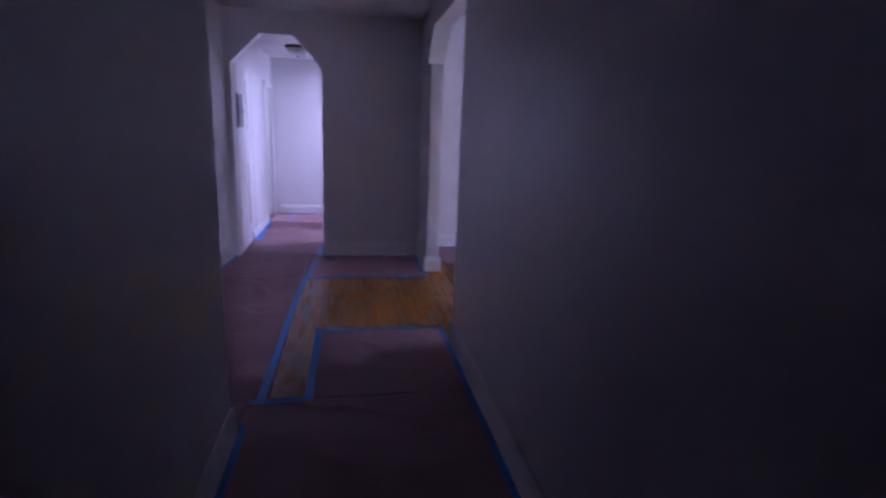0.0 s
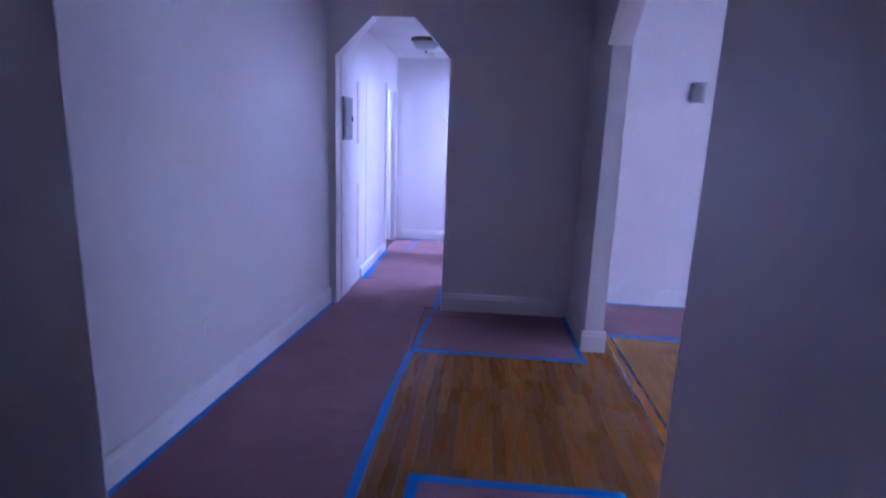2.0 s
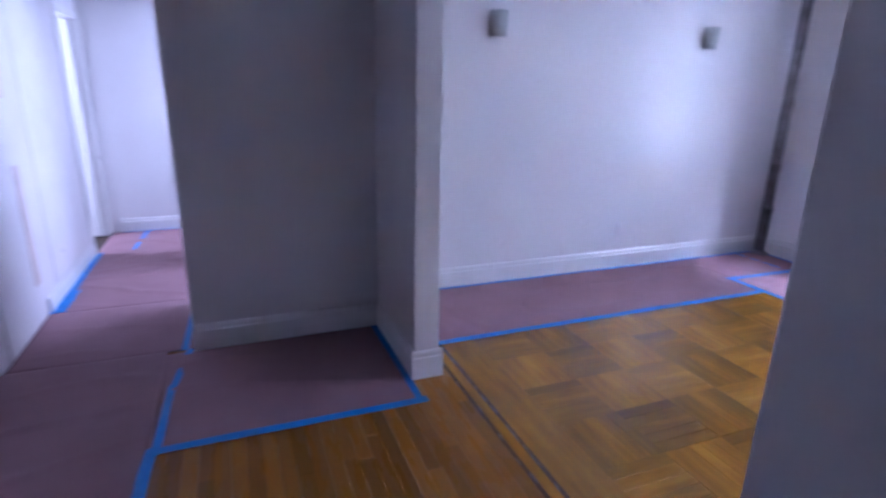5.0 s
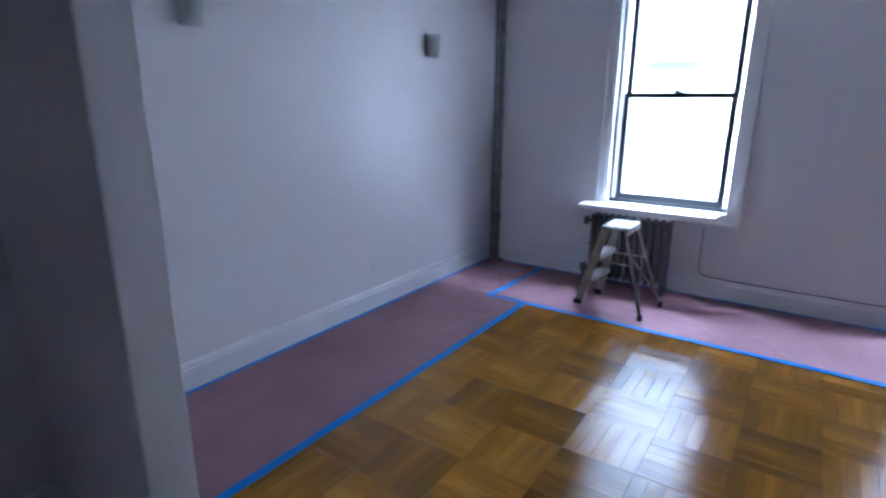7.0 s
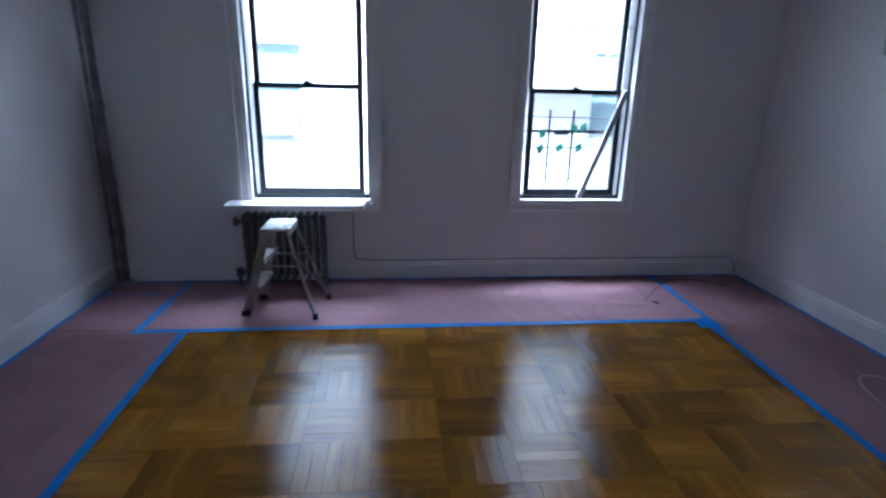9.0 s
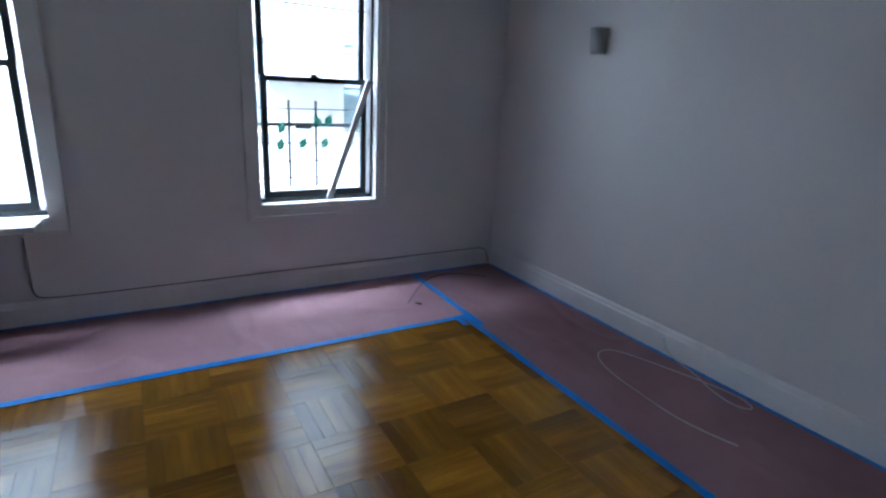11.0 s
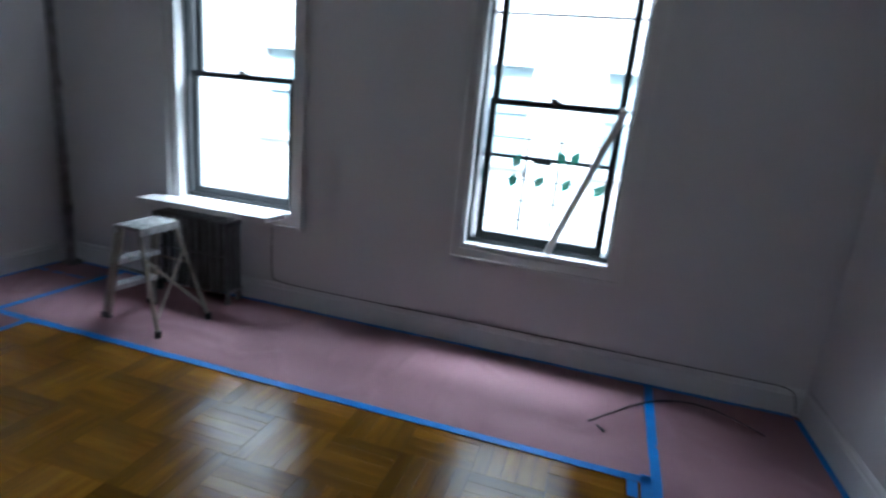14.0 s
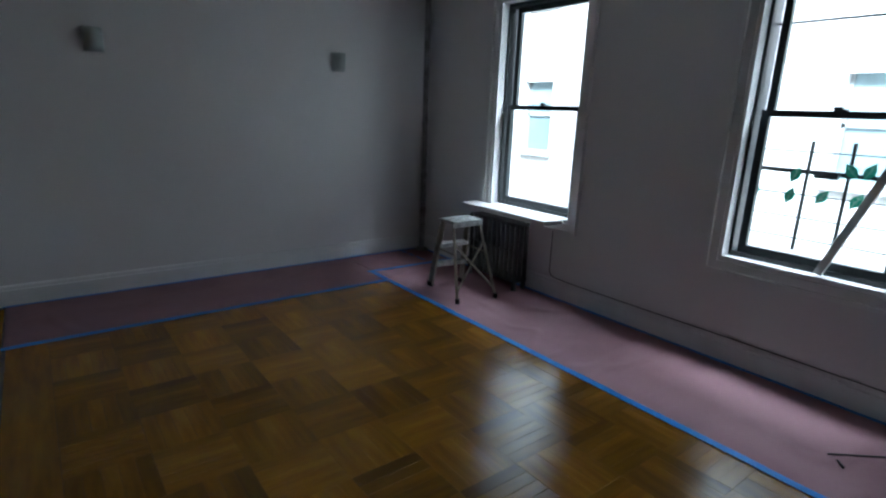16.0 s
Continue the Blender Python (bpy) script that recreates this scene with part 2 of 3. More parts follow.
# ---- walls ----
structure("wall_corridor_west", boxes((-0.83, X_CORR, -0.6, Y_CW, -0.01, H_FOYER), bevel=0.006), WALL, "white painted wall of the dark corridor", "wall")
structure("wall_foyer_west", prism([(X_FW - 0.12, Y_CW + 0.001), (X_FW, Y_CW + 0.001), (X_LEFT, Y_ARCH), (X_LEFT - 0.12, Y_ARCH)], "z", -0.01, H_FOYER), WALL, "white painted foyer wall with small dents", "wall")
structure("wall_back", boxes((X_CORR, X_DIV0, -0.6, -0.45, -0.01, H_FOYER)), WALL, "white painted wall closing the corridor", "wall")
structure("wall_corridor_east", boxes((X_DIV0, X_DIV1, -0.6, Y_CORR, -0.01, H_ROOM), bevel=0.006), WALL, "white painted wall between corridor and living room", "wall")
C, HZ = 0.28, 1.95
structure("wall_opening_header", prism([(Y_CORR, HZ), (Y_CORR + C, HZ + C), (Y_STUB - C, HZ + C), (Y_STUB, HZ), (Y_STUB, H_ROOM), (Y_CORR, H_ROOM)], "x", 1.462, X_DIV1), WALL, "white header of a wide opening with clipped corners", "wall")
structure("wall_stub", boxes((X_STUB, X_DIV1 + 0.012, Y_STUB, Y_N, -0.01, H_ROOM), bevel=0.006), WALL, "short white wall beside the wide opening", "wall")
A0, A1, AZ, AT = -0.385, 0.476, 1.935, 2.215
arch = [(X_LEFT - 0.1, -0.01), (A0, -0.01), (A0, AZ), (A0 + 0.28, AT), (A1 - 0.27, AT), (A1, AZ), (A1, -0.01), (X_STUB, -0.01), (X_STUB, H_FOYER), (X_LEFT - 0.1, H_FOYER)]
structure("wall_arch", prism(arch, "y", Y_ARCH, Y_ARCH1), WALL, "grey-white wall with a clipped-corner archway", "wall")
# inner hall: west wall with the bedroom doorway, end wall, east wall with two openings
D0, D1, DT = 8.42, 9.05, 1.87
XW = X_HALL
structure("wall_hall_west", boxes((X_HALL - 0.08, XW, Y_ARCH1, D0, -0.01, H_HALL), (X_HALL - 0.08, XW, D0, D1, DT, H_HALL), (X_HALL - 0.08, XW, D1, Y_END, -0.01, H_HALL)), WALL, "glossy white hall wall with a doorway", "wall")
structure("wall_hall_end", boxes((-2.2, X_DIV0 + 0.16, Y_END, Y_END + 0.15, -0.01, H_HALL)), WALL, "bright white wall at the hall's end", "wall")
structure("wall_hall_east", boxes((0.56, 0.66, Y_ARCH1, 7.08, -0.01, H_HALL), (0.56, 0.66, 7.70, 8.45, -0.01, H_HALL), (0.56, 0.66, 7.08, 7.70, 2.0, H_HALL), (0.56, 0.66, 8.45, Y_END, 2.0, H_HALL)), WALL, "white hall wall with two openings", "wall")
structure("wall_side_rooms", boxes((X_DIV1, X_DIV1 + 0.1, Y_N + 0.16, Y_END, -0.01, H_HALL), (0.66, X_DIV1, 8.1, 8.2, -0.01, H_HALL), (-2.2, -2.1, 8.0, Y_END, -0.01, H_HALL), (-2.1, X_HALL - 0.08, 8.0, 8.1, -0.01, H_HALL)), WALL, "plain white walls of the side rooms", "wall")
# living room
structure("wall_north", boxes((X_DIV1 + 0.012, X_OUT, Y_N, Y_N + 0.15, -0.01, H_ROOM)), WALL, "white painted living room wall with two wall lamps", "wall")
structure("wall_south", boxes((X_DIV1, X_OUT, Y_S - 0.15, Y_S, -0.01, H_ROOM)), WALL, "white painted living room wall with a wall lamp", "wall")
(a0, a1), (b0, b1) = WINDOWS
structure("wall_east", boxes((X_EAST, X_OUT, Y_S, b0, -0.01, H_ROOM), (X_EAST, X_OUT, b1, a0, -0.01, H_ROOM), (X_EAST, X_OUT, a1, Y_N, -0.01, H_ROOM),
                             (X_EAST, X_OUT, b0, b1, -0.01, W_SILL), (X_EAST, X_OUT, b0, b1, W_HEAD, H_ROOM), (X_EAST, X_OUT, a0, a1, -0.01, W_SILL), (X_EAST, X_OUT, a0, a1, W_HEAD, H_ROOM)), WALL, "white painted wall with two sash windows", "wall")


# ---- baseboards ----
def baseboard(name, x0, y0, x1, y1, nx, ny, h=0.145, t=0.018):
    """A board with a rounded cap along a wall; (nx, ny) points into the room."""
    prof = [(0, 0), (t, 0), (t, h - 0.035), (t * 0.75, h - 0.028), (t * 0.7, h - 0.012), (t * 0.35, h), (0, h)]
    bm = bmesh.new()
    a = [bm.verts.new((x0 + nx * d, y0 + ny * d, z)) for d, z in prof]
    b = [bm.verts.new((x1 + nx * d, y1 + ny * d, z)) for d, z in prof]
    bm.faces.new(a), bm.faces.new(b[::-1])
    for i in range(len(prof)):
        j = (i + 1) % len(prof)
        bm.faces.new((a[i], b[i], b[j], a[j]))
    bmesh.ops.recalc_face_normals(bm, faces=bm.faces)
    return structure(name, bm, TRIM, "white painted wooden baseboard with a moulded cap", "baseboard")


baseboard("baseboard", X_CORR, -0.45, X_CORR, Y_CW, 1, 0)
baseboard("baseboard", X_FW, Y_CW, X_CORR + 0.018, Y_CW, 0, 1)
baseboard("baseboard", west(Y_CW + 0.02), Y_CW + 0.02, X_LEFT, Y_ARCH, 1, 0, 0.14)
baseboard("baseboard", X_DIV0, -0.45, X_DIV0, Y_CORR, -1, 0)
baseboard("baseboard", X_DIV0 - 0.018, Y_CORR, X_DIV1 + 0.018, Y_CORR, 0, 1)
baseboard("baseboard", X_DIV1, Y_S, X_DIV1, Y_CORR, 1, 0)
baseboard("baseboard", A1, Y_ARCH, X_STUB, Y_ARCH, 0, -1)
baseboard("baseboard", X_STUB, Y_STUB, X_STUB, Y_ARCH - 0.018, -1, 0)
baseboard("baseboard", X_STUB - 0.018, Y_STUB, X_DIV1 + 0.03, Y_STUB, 0, -1)
baseboard("baseboard", X_DIV1 + 0.012, Y_STUB, X_DIV1 + 0.012, Y_N, 1, 0)
baseboard("baseboard", X_DIV1 + 0.03, Y_N, X_EAST, Y_N, 0, -1)
baseboard("baseboard", X_EAST, Y_S, X_EAST, Y_N - 0.018, -1, 0, 0.15)
baseboard("baseboard", X_DIV1 + 0.018, Y_S, X_EAST - 0.018, Y_S, 0, 1, 0.16)
baseboard("baseboard", -0.28, Y_END, 0.56, Y_END, 0, -1, 0.13)
baseboard("baseboard", XW, 7.12, XW, D0 - 0.06, 1, 0, 0.10)


# ---- windows ----
def frame_ring(bm, x0, x1, y0, y1, z0, z1, w, wb=None, wt=None):
    wb, wt = wb or w, wt or w
    box(bm, x0, x1, y0, y0 + w, z0, z1), box(bm, x0, x1, y1 - w, y1, z0, z1)
    box(bm, x0, x1, y0 + w, y1 - w, z0, z0 + wb), box(bm, x0, x1, y0 + w, y1 - w, z1 - wt, z1)
    return bm


def window(name, y0, y1, label, rods):
    win = thing(name, (0, 0, 0), label, "window")
    win["kind"] = "structure"
    # casing round the opening, in two steps
    cas = bmesh.new()
    frame_ring(cas, X_EAST - 0.016, X_EAST + 0.001, y0 - 0.075, y1 + 0.075, W_SILL - 0.085, W_HEAD + 0.075, 0.072)
    frame_ring(cas, X_EAST - 0.032, X_EAST - 0.015, y0 - 0.075, y1 + 0.075, W_SILL - 0.085, W_HEAD + 0.075, 0.024)
    part("window_casing", cas, TRIM, win, "white painted moulded casing")
    box_ = frame_ring(bmesh.new(), X_EAST - 0.008, 5.40, y0 - 0.002, y1 + 0.002, W_SILL - 0.004, W_HEAD + 0.004, 0.02)
    part("window_reveal", box_, TRIM, win, "white painted reveal")
    i0, i1, mid = y0 + 0.034, y1 - 0.034, W_MID
    part("window_frame", frame_ring(bmesh.new(), 5.272, 5.39, i0 - 0.018, i1 + 0.018, W_SILL + 0.014, W_HEAD - 0.014, 0.018, 0.03, 0.03), SASH, win, "black painted window frame")
    low = part("lower_sash", frame_ring(bmesh.new(), 5.282, 5.315, i0 + 0.026, i1 - 0.026, W_SILL + 0.044, mid + 0.018, 0.042, 0.045, 0.036), SASH, win, "black painted lower sash")
    up = part("upper_sash", frame_ring(bmesh.new(), 5.335, 5.365, i0 + 0.026, i1 - 0.026, mid - 0.018, W_HEAD - 0.044, 0.042, 0.036, 0.04), SASH, win, "black painted upper sash")
    for sash, x, z0, z1 in ((low, 5.298, W_SILL + 0.084, mid - 0.018), (up, 5.35, mid + 0.018, W_HEAD - 0.084)):
        p = part("pane", boxes((x, x + 0.003, i0 + 0.058, i1 - 0.058, z0, z1)), GLASS, sash, "clear glass pane")
        p.visible_shadow = False
    c = (y0 + y1) / 2
    part("sash_lock", boxes((5.285, 5.32, c - 0.03, c + 0.03, mid + 0.018, mid + 0.028), (5.29, 5.305, c - 0.008, c + 0.035, mid + 0.028, mid + 0.04), bevel=0.002), SASH, win, "small black sash lock")
    if rods:
        part("stop_bar", boxes((5.37, 5.378, i0, i1, 1.93, 1.942)), SASH, up, "thin black storm sash bar")
    return win


window("window_1", a0, a1, "black double-hung sash window in white casing", False)
window("window_2", b0, b1, "black double-hung sash window with grille outside", True)

# sill board over the radiator
sb = prism([(4.98, 4.88), (X_EAST - 0.033, 4.86), (X_EAST - 0.033, 5.87), (4.98, 5.86)], "z", 0.606, 0.638, 0.004)
tagged(part("sill_shelf", sb, TRIM), "white painted wooden shelf board over the radiator", "shelf")

# ---- radiator ----
def radiator():
    r = thing("radiator", (5.07, 5.46, 0), "dark grey cast iron column radiator under the sill", "radiator")
    n, y0, pitch = 11, -0.275, 0.055
    for i in range(n):
        y = y0 + i * pitch
        bm = bmesh.new()
        for x in (-0.055, 0.0, 0.055):
            rod(bm, (x, y, 0.07), (x, y, 0.54), 0.017, 8)
        bar(bm, (-0.075, y, 0.545), (0.075, y, 0.545), 0.040, 0.034, bevel=0.012)
        bar(bm, (-0.075, y, 0.085), (0.075, y, 0.085), 0.040, 0.034, bevel=0.012)
        if i in (0, n - 1):
            for x in (-0.055, 0.055):
                rod(bm, (x, y, 0.0), (x, y, 0.08), 0.022, 8, 0.016)
        ob = part("section", bm, IRON, r)
    part("tie_rod", rod(bmesh.new(), (-0.075, y0 - 0.02, 0.33), (-0.075, y0 + n * pitch - 0.03, 0.33), 0.006), IRON, r)
    for z, rad in ((0.5, 0.02), (0.11, 0.028)):
        bm = rod(bmesh.new(), (0, y0 + (n - 1) * pitch, z), (0, y0 + n * pitch + 0.03, z), rad * 0.7)
        rod(bm, (0, y0 + n * pitch + 0.02, z - 0.03), (0, y0 + n * pitch + 0.02, z + 0.03), rad)
        part("valve", bm, IRON, r, "black iron radiator valve")
    part("supply_pipe", rod(bmesh.new(), (0, y0 + n * pitch + 0.02, 0.0), (0, y0 + n * pitch + 0.02, 0.12), 0.014), IRON, r)
    return r


radiator()


# ---- step ladder ----
def ladder():
    s = thing("step_ladder", (4.6, 5.40, 0), "small aluminium step ladder splashed with paint", "ladder")
    o = Vector((4.6, 5.40, 0))
    def q(x, y, z):
        return Vector((x, y, z)) - o
    top = 0.595
    cap = bmesh.new()
    box(cap, -0.135, 0.145, -0.085, 0.09, top - 0.012, top + 0.008, 0.005)
    box(cap, -0.138, 0.148, -0.088, -0.078, top - 0.04, top + 0.004)
    box(cap, -0.138, 0.148, 0.083, 0.093, top - 0.04, top + 0.004)
    step = part("top_step", cap, SPLASH, s, "top step splashed with white paint")
    for i in range(5):
        part("tread_rib", boxes((-0.13, 0.14, -0.07 + i * 0.035, -0.062 + i * 0.035, top + 0.007, top + 0.012)), SPLASH, step)
    rails = []
    for (fx, fy), tx in (((4.50, 5.63), -0.122), ((4.785, 5.58), 0.132)):
        a, b = q(fx, fy, 0.012), Vector((tx, 0.065, top - 0.012))
        bm = bar(bmesh.new(), a, b, 0.052, 0.004, side=(0, 1, 0))
        d = (b - a).normalized().cross(Vector((1, 0, 0))).normalized()
        for k in (-0.025, 0.025):
            bar(bm, a + d * k, b + d * k, 0.004, 0.018, side=(0, 1, 0))
        rail = part("side_rail", bm, ALU, s)
        part("foot", bar(bmesh.new(), a - Vector((0, 0, 0.012)), a + Vector((0, 0, 0.03)), 0.058, 0.026), RUBBER, rail, "black rubber foot")
        rails.append((a, b))
    for h in (0.36, 0.66):
        l, r = rails[0][0].lerp(rails[0][1], h), rails[1][0].lerp(rails[1][1], h)
        bm = bar(bmesh.new(), l, r, 0.075, 0.006, side=(0, 1, 0))
        bar(bm, l + Vector((0, 0.036, -0.012)), r + Vector((0, 0.036, -0.012)), 0.004, 0.026)
        bar(bm, l + Vector((0, -0.036, -0.012)), r + Vector((0, -0.036, -0.012)), 0.004, 0.026)
        part("tread", bm, SPLASH, s, "tread with dried white paint")
    legs = []
    for (fx, fy), tx in (((4.42, 5.175), -0.122), ((4.76, 5.125), 0.132)):
        a, b = q(fx, fy, 0.02), Vector((tx, -0.07, top - 0.015))
        leg = part("rear_leg", rod(bmesh.new(), a, b, 0.011, 10), ALU, s)
        part("foot", rod(bmesh.new(), a - Vector((0, 0, 0.02)), a + Vector((0, 0, 0.025)), 0.017, 10), RUBBER, leg, "black rubber foot")
        legs.append((a, b))
    for u, v in ((0.12, 0.74), (0.74, 0.12)):
        part("cross_brace", bar(bmesh.new(), legs[0][0].lerp(legs[0][1], u), legs[1][0].lerp(legs[1][1], v) + Vector((0, 0.012 * (u - 0.4), 0)), 0.004, 0.016), ALU, s)
    for k in (0, 1):
        part("spreader", bar(bmesh.new(), rails[k][0].lerp(rails[k][1], 0.6), legs[k][0].lerp(legs[k][1], 0.6), 0.012, 0.003, side=(0, 0, 1)), ALU, s)
    return s


ladder()


# ---- wall lamps ----
def sconce(x, y, into, label):
    s = thing("wall_lamp", (x, y, 1.785), label, "wall lamp", "wall lamps of the living room")
    part("back_plate", boxes((-0.045, 0.045, 0, into * 0.012, -0.07, 0.07), bevel=0.004), BRASS, s, "dark metal back plate")
    bm = bmesh.new()
    rows = []
    for z, d in ((-0.075, 0.05), (-0.035, 0.065), (0.035, 0.075), (0.078, 0.08)):
        rows.append([bm.verts.new((0.06 * math.cos(math.pi * i / 10), into * (0.013 + d * math.sin(math.pi * i / 10)), z)) for i in range(11)])
    for p, q in zip(rows, rows[1:]):
        for i in range(10):
            bm.faces.new((p[i], p[i + 1], q[i + 1], q[i]))
    bm.faces.new(rows[0])
    bmesh.ops.recalc_face_normals(bm, faces=bm.faces)
    bmesh.ops.solidify(bm, geom=bm.faces[:], thickness=0.004)
    part("shade", bm, SCONCE, s, "unlit half-round frosted glass shade", smooth=True)
    return s


sconce(2.43, Y_N, -1, "unlit frosted glass wall lamp on white wall")
sconce(4.25, Y_N, -1, "unlit frosted glass wall lamp on white wall")
sconce(4.19, Y_S, 1, "unlit frosted glass wall lamp on white wall")
sconce(2.45, Y_S, 1, "unlit frosted glass wall lamp on white wall")


# ---- outlets ----
def outlet(at, along, n, label):
    o = thing("wall_outlet", at, label, "outlet")
    n = Vector(n)
    side = Vector(along)
    def slab(u0, u1, z0, z1, d0, d1, bevel=0.0):
        p, q = side * u0 + n * d0, side * u1 + n * d1
        return boxes((p.x, q.x, p.y, q.y, z0, z1), bevel=bevel)
    part("cover_plate", slab(-0.035, 0.035, -0.057, 0.057, 0, 0.006, 0.002), WALL, o)
    for z in (-0.022, 0.022):
        part("socket", slab(-0.017, 0.017, z - 0.014, z + 0.014, 0.006, 0.009, 0.001), WALL, o)
    return o


outlet((3.62, Y_N, 0.32), (1, 0, 0), (0, -1, 0), "white painted double outlet on the living room wall")
outlet((3.645, Y_S, 0.375), (1, 0, 0), (0, 1, 0), "white painted double outlet low on the wall")
outlet((west(4.62), 4.62, 0.40), (0, 1, 0), (1, 0, 0), "white painted double outlet on the foyer wall")

# ---- heating riser in the corner ----
riser = thing("heating_riser", (5.13, 6.66, 0), "blotchy grey heating pipe rising in the room corner", "pipe")
part("pipe", rod(bmesh.new(), (0, 0, 0), (0, 0, H_ROOM), 0.027, 16), PIPE, riser, smooth=True)
for z in (0.42, 0.78, 1.3):
    part("coupling", rod(bmesh.new(), (0, 0, z - 0.03), (0, 0, z + 0.03), 0.033, 16), PIPE, riser, "chipped pipe coupling", smooth=True)
part("floor_collar", lathe([(0.075, 0), (0.07, 0.012), (0.042, 0.03)], (0, 0, 0)), PIPE, riser, "dark floor collar")
thin = thing("branch_pipe", (5.165, 6.73, 0), "thin painted pipe beside the heating riser", "pipe")
part("pipe", rod(bmesh.new(), (0, 0, 0), (0, 0, H_ROOM), 0.016, 12), PIPE, thin, smooth=True)

# ---- loose cables ----
XB = X_EAST - 0.012
ob = cable("cable", [(XB, 4.97, 0.53), (XB, 4.97, 0.3), (XB, 4.97, 0.18), (XB - 0.002, 4.90, 0.155), (XB - 0.002, 4.2, 0.154), (XB - 0.001, 3.5, 0.158), (XB - 0.002, 2.8, 0.155), (XB - 0.002, 2.0, 0.156), (XB - 0.002, 1.83, 0.154), (XB - 0.01, 1.80, 0.10), (XB - 0.02, 1.79, 0.03)], 0.0032, CABLE_B)
tagged(ob, "black cable clipped along the baseboard top", "cable")
ob = cable("white_cable", [(3.36, 1.768, 0.1), (3.33, 1.79, 0.04), (3.20, 1.80, 0.012), (3.08, 1.83, 0.012), (2.95, 1.90, 0.012), (2.80, 1.93, 0.012), (2.72, 1.86, 0.012), (2.86, 1.81, 0.012), (3.25, 1.93, 0.014), (3.52, 2.02, 0.012), (3.52, 2.16, 0.012), (3.34, 2.25, 0.012), (3.05, 2.28, 0.012), (2.80, 2.29, 0.012), (2.6, 2.22, 0.012)], 0.0032, CABLE_W)
tagged(ob, "white coaxial cable lying looped on the paper", "cable")
ob = cable("black_cable", [(4.63, 2.83, 0.010), (4.72, 2.75, 0.011), (4.88, 2.62, 0.013), (5.0, 2.48, 0.014), (5.06, 2.32, 0.012), (5.02, 2.15, 0.012), (4.88, 2.0, 0.010)], 0.0036, CABLE_B)
tagged(ob, "short black cable end lying on the paper", "cable")
nail = part("metal_clip", bar(bmesh.new(), (4.61, 2.79, 0.008), (4.57, 2.755, 0.012), 0.012, 0.006, side=(0, 0, 1)), CABLE_B)
tagged(nail, "small dark metal clip lying on the paper", "clip")

# ---- prop bar in the second window ----
prop = thing("window_prop", (5.235, 3.17, 0.641), "white painted wooden bar leaning in the window", "window prop")
part("bar", bar(bmesh.new(), (0.0, 0.02, 0.004), (-0.015, -0.275, 0.835), 0.04, 0.026, side=(0, 1, 0), bevel=0.002), TRIM, prop, "white painted bar")
part("end_bracket", boxes((-0.04, 0.01, -0.30, -0.255, 0.815, 0.83), bevel=0.002), ALU, prop, "bent metal end bracket")

# ---- inner hall ----
panel = thing("breaker_panel", (X_HALL, 6.64, 1.485), "grey metal breaker panel set on the hall wall", "breaker panel")
part("box_frame", frame_ring(bmesh.new(), 0.0, 0.014, -0.14, 0.14, -0.17, 0.17, 0.022), PANELGREY, panel)
door_ = part("panel_door", boxes((0.0, 0.02, -0.116, 0.116, -0.146, 0.146), bevel=0.003), PANELGREY, panel)
part("latch", boxes((0.02, 0.03, 0.08, 0.1, -0.02, 0.02), bevel=0.002), BRASS, door_)
for z0, z1 in ((0.22, 0.92), (1.28, 1.82)):
    tagged(part("plaster_patch", boxes((XW, XW + 0.005, 7.00, 7.08, z0, z1)), BARE), "unpainted tan plaster strip on the wall edge", "patch")
closet = thing("closet_door", (XW, 7.66, 0), "white painted flush closet door in the hall", "door")
part("leaf", boxes((0.0, 0.004, -0.30, 0.36, 0.12, 1.93), bevel=0.001), TRIM, closet)
cas = bmesh.new()
box(cas, XW, XW + 0.016, D0 - 0.06, D0, -0.005, DT + 0.06), box(cas, XW, XW + 0.016, D1, D1 + 0.06, -0.005, DT + 0.06), box(cas, XW, XW + 0.016, D0, D1, DT, DT + 0.06)
structure("trim", cas, TRIM, "white painted door casing at the hall's end", "trim")
leafd = thing("door_1", (XW - 0.04, D1 - 0.03, 0), "white painted door standing open into bright bedroom", "door")
leafd["kind"] = "structure"
part("leaf", boxes((-0.68, 0.0, -0.035, 0.0, 0.012, DT - 0.01), bevel=0.003), TRIM, leafd)
kn = bmesh.new()
rod(kn, (-0.62, -0.035, 0.95), (-0.62, -0.07, 0.95), 0.01)
bmesh.ops.create_uvsphere(kn, u_segments=14, v_segments=10, radius=0.027, matrix=Matrix.Translation((-0.62, -0.085, 0.95)))
part("door_knob", kn, BRASS, leafd, "dark brass knob", smooth=True)
light = thing("ceiling_light", (0.13, 7.75, H_HALL), "unlit flush ceiling light with milky glass dome", "ceiling light")
part("canopy", lathe([(0.15, 0), (0.15, -0.02), (0.13, -0.035)], (0, 0, 0), 32), BRASS, light, "brown metal canopy")
part("dome", lathe([(0.135, -0.03), (0.128, -0.06), (0.10, -0.09), (0.05, -0.108), (0.012, -0.113)], (0, 0, 0), 32), DOME, light, "milky glass dome", smooth=True)
part("finial", lathe([(0.012, -0.112), (0.012, -0.125), (0.004, -0.135)], (0, 0, 0), 12), BRASS, light)
smoke = thing("smoke_detector", (0.10, 8.7, H_HALL), "small white round smoke detector on the ceiling", "smoke detector")
part("body", lathe([(0.06, 0), (0.06, -0.02), (0.045, -0.035)], (0, 0, 0)), PLASTIC, smoke)

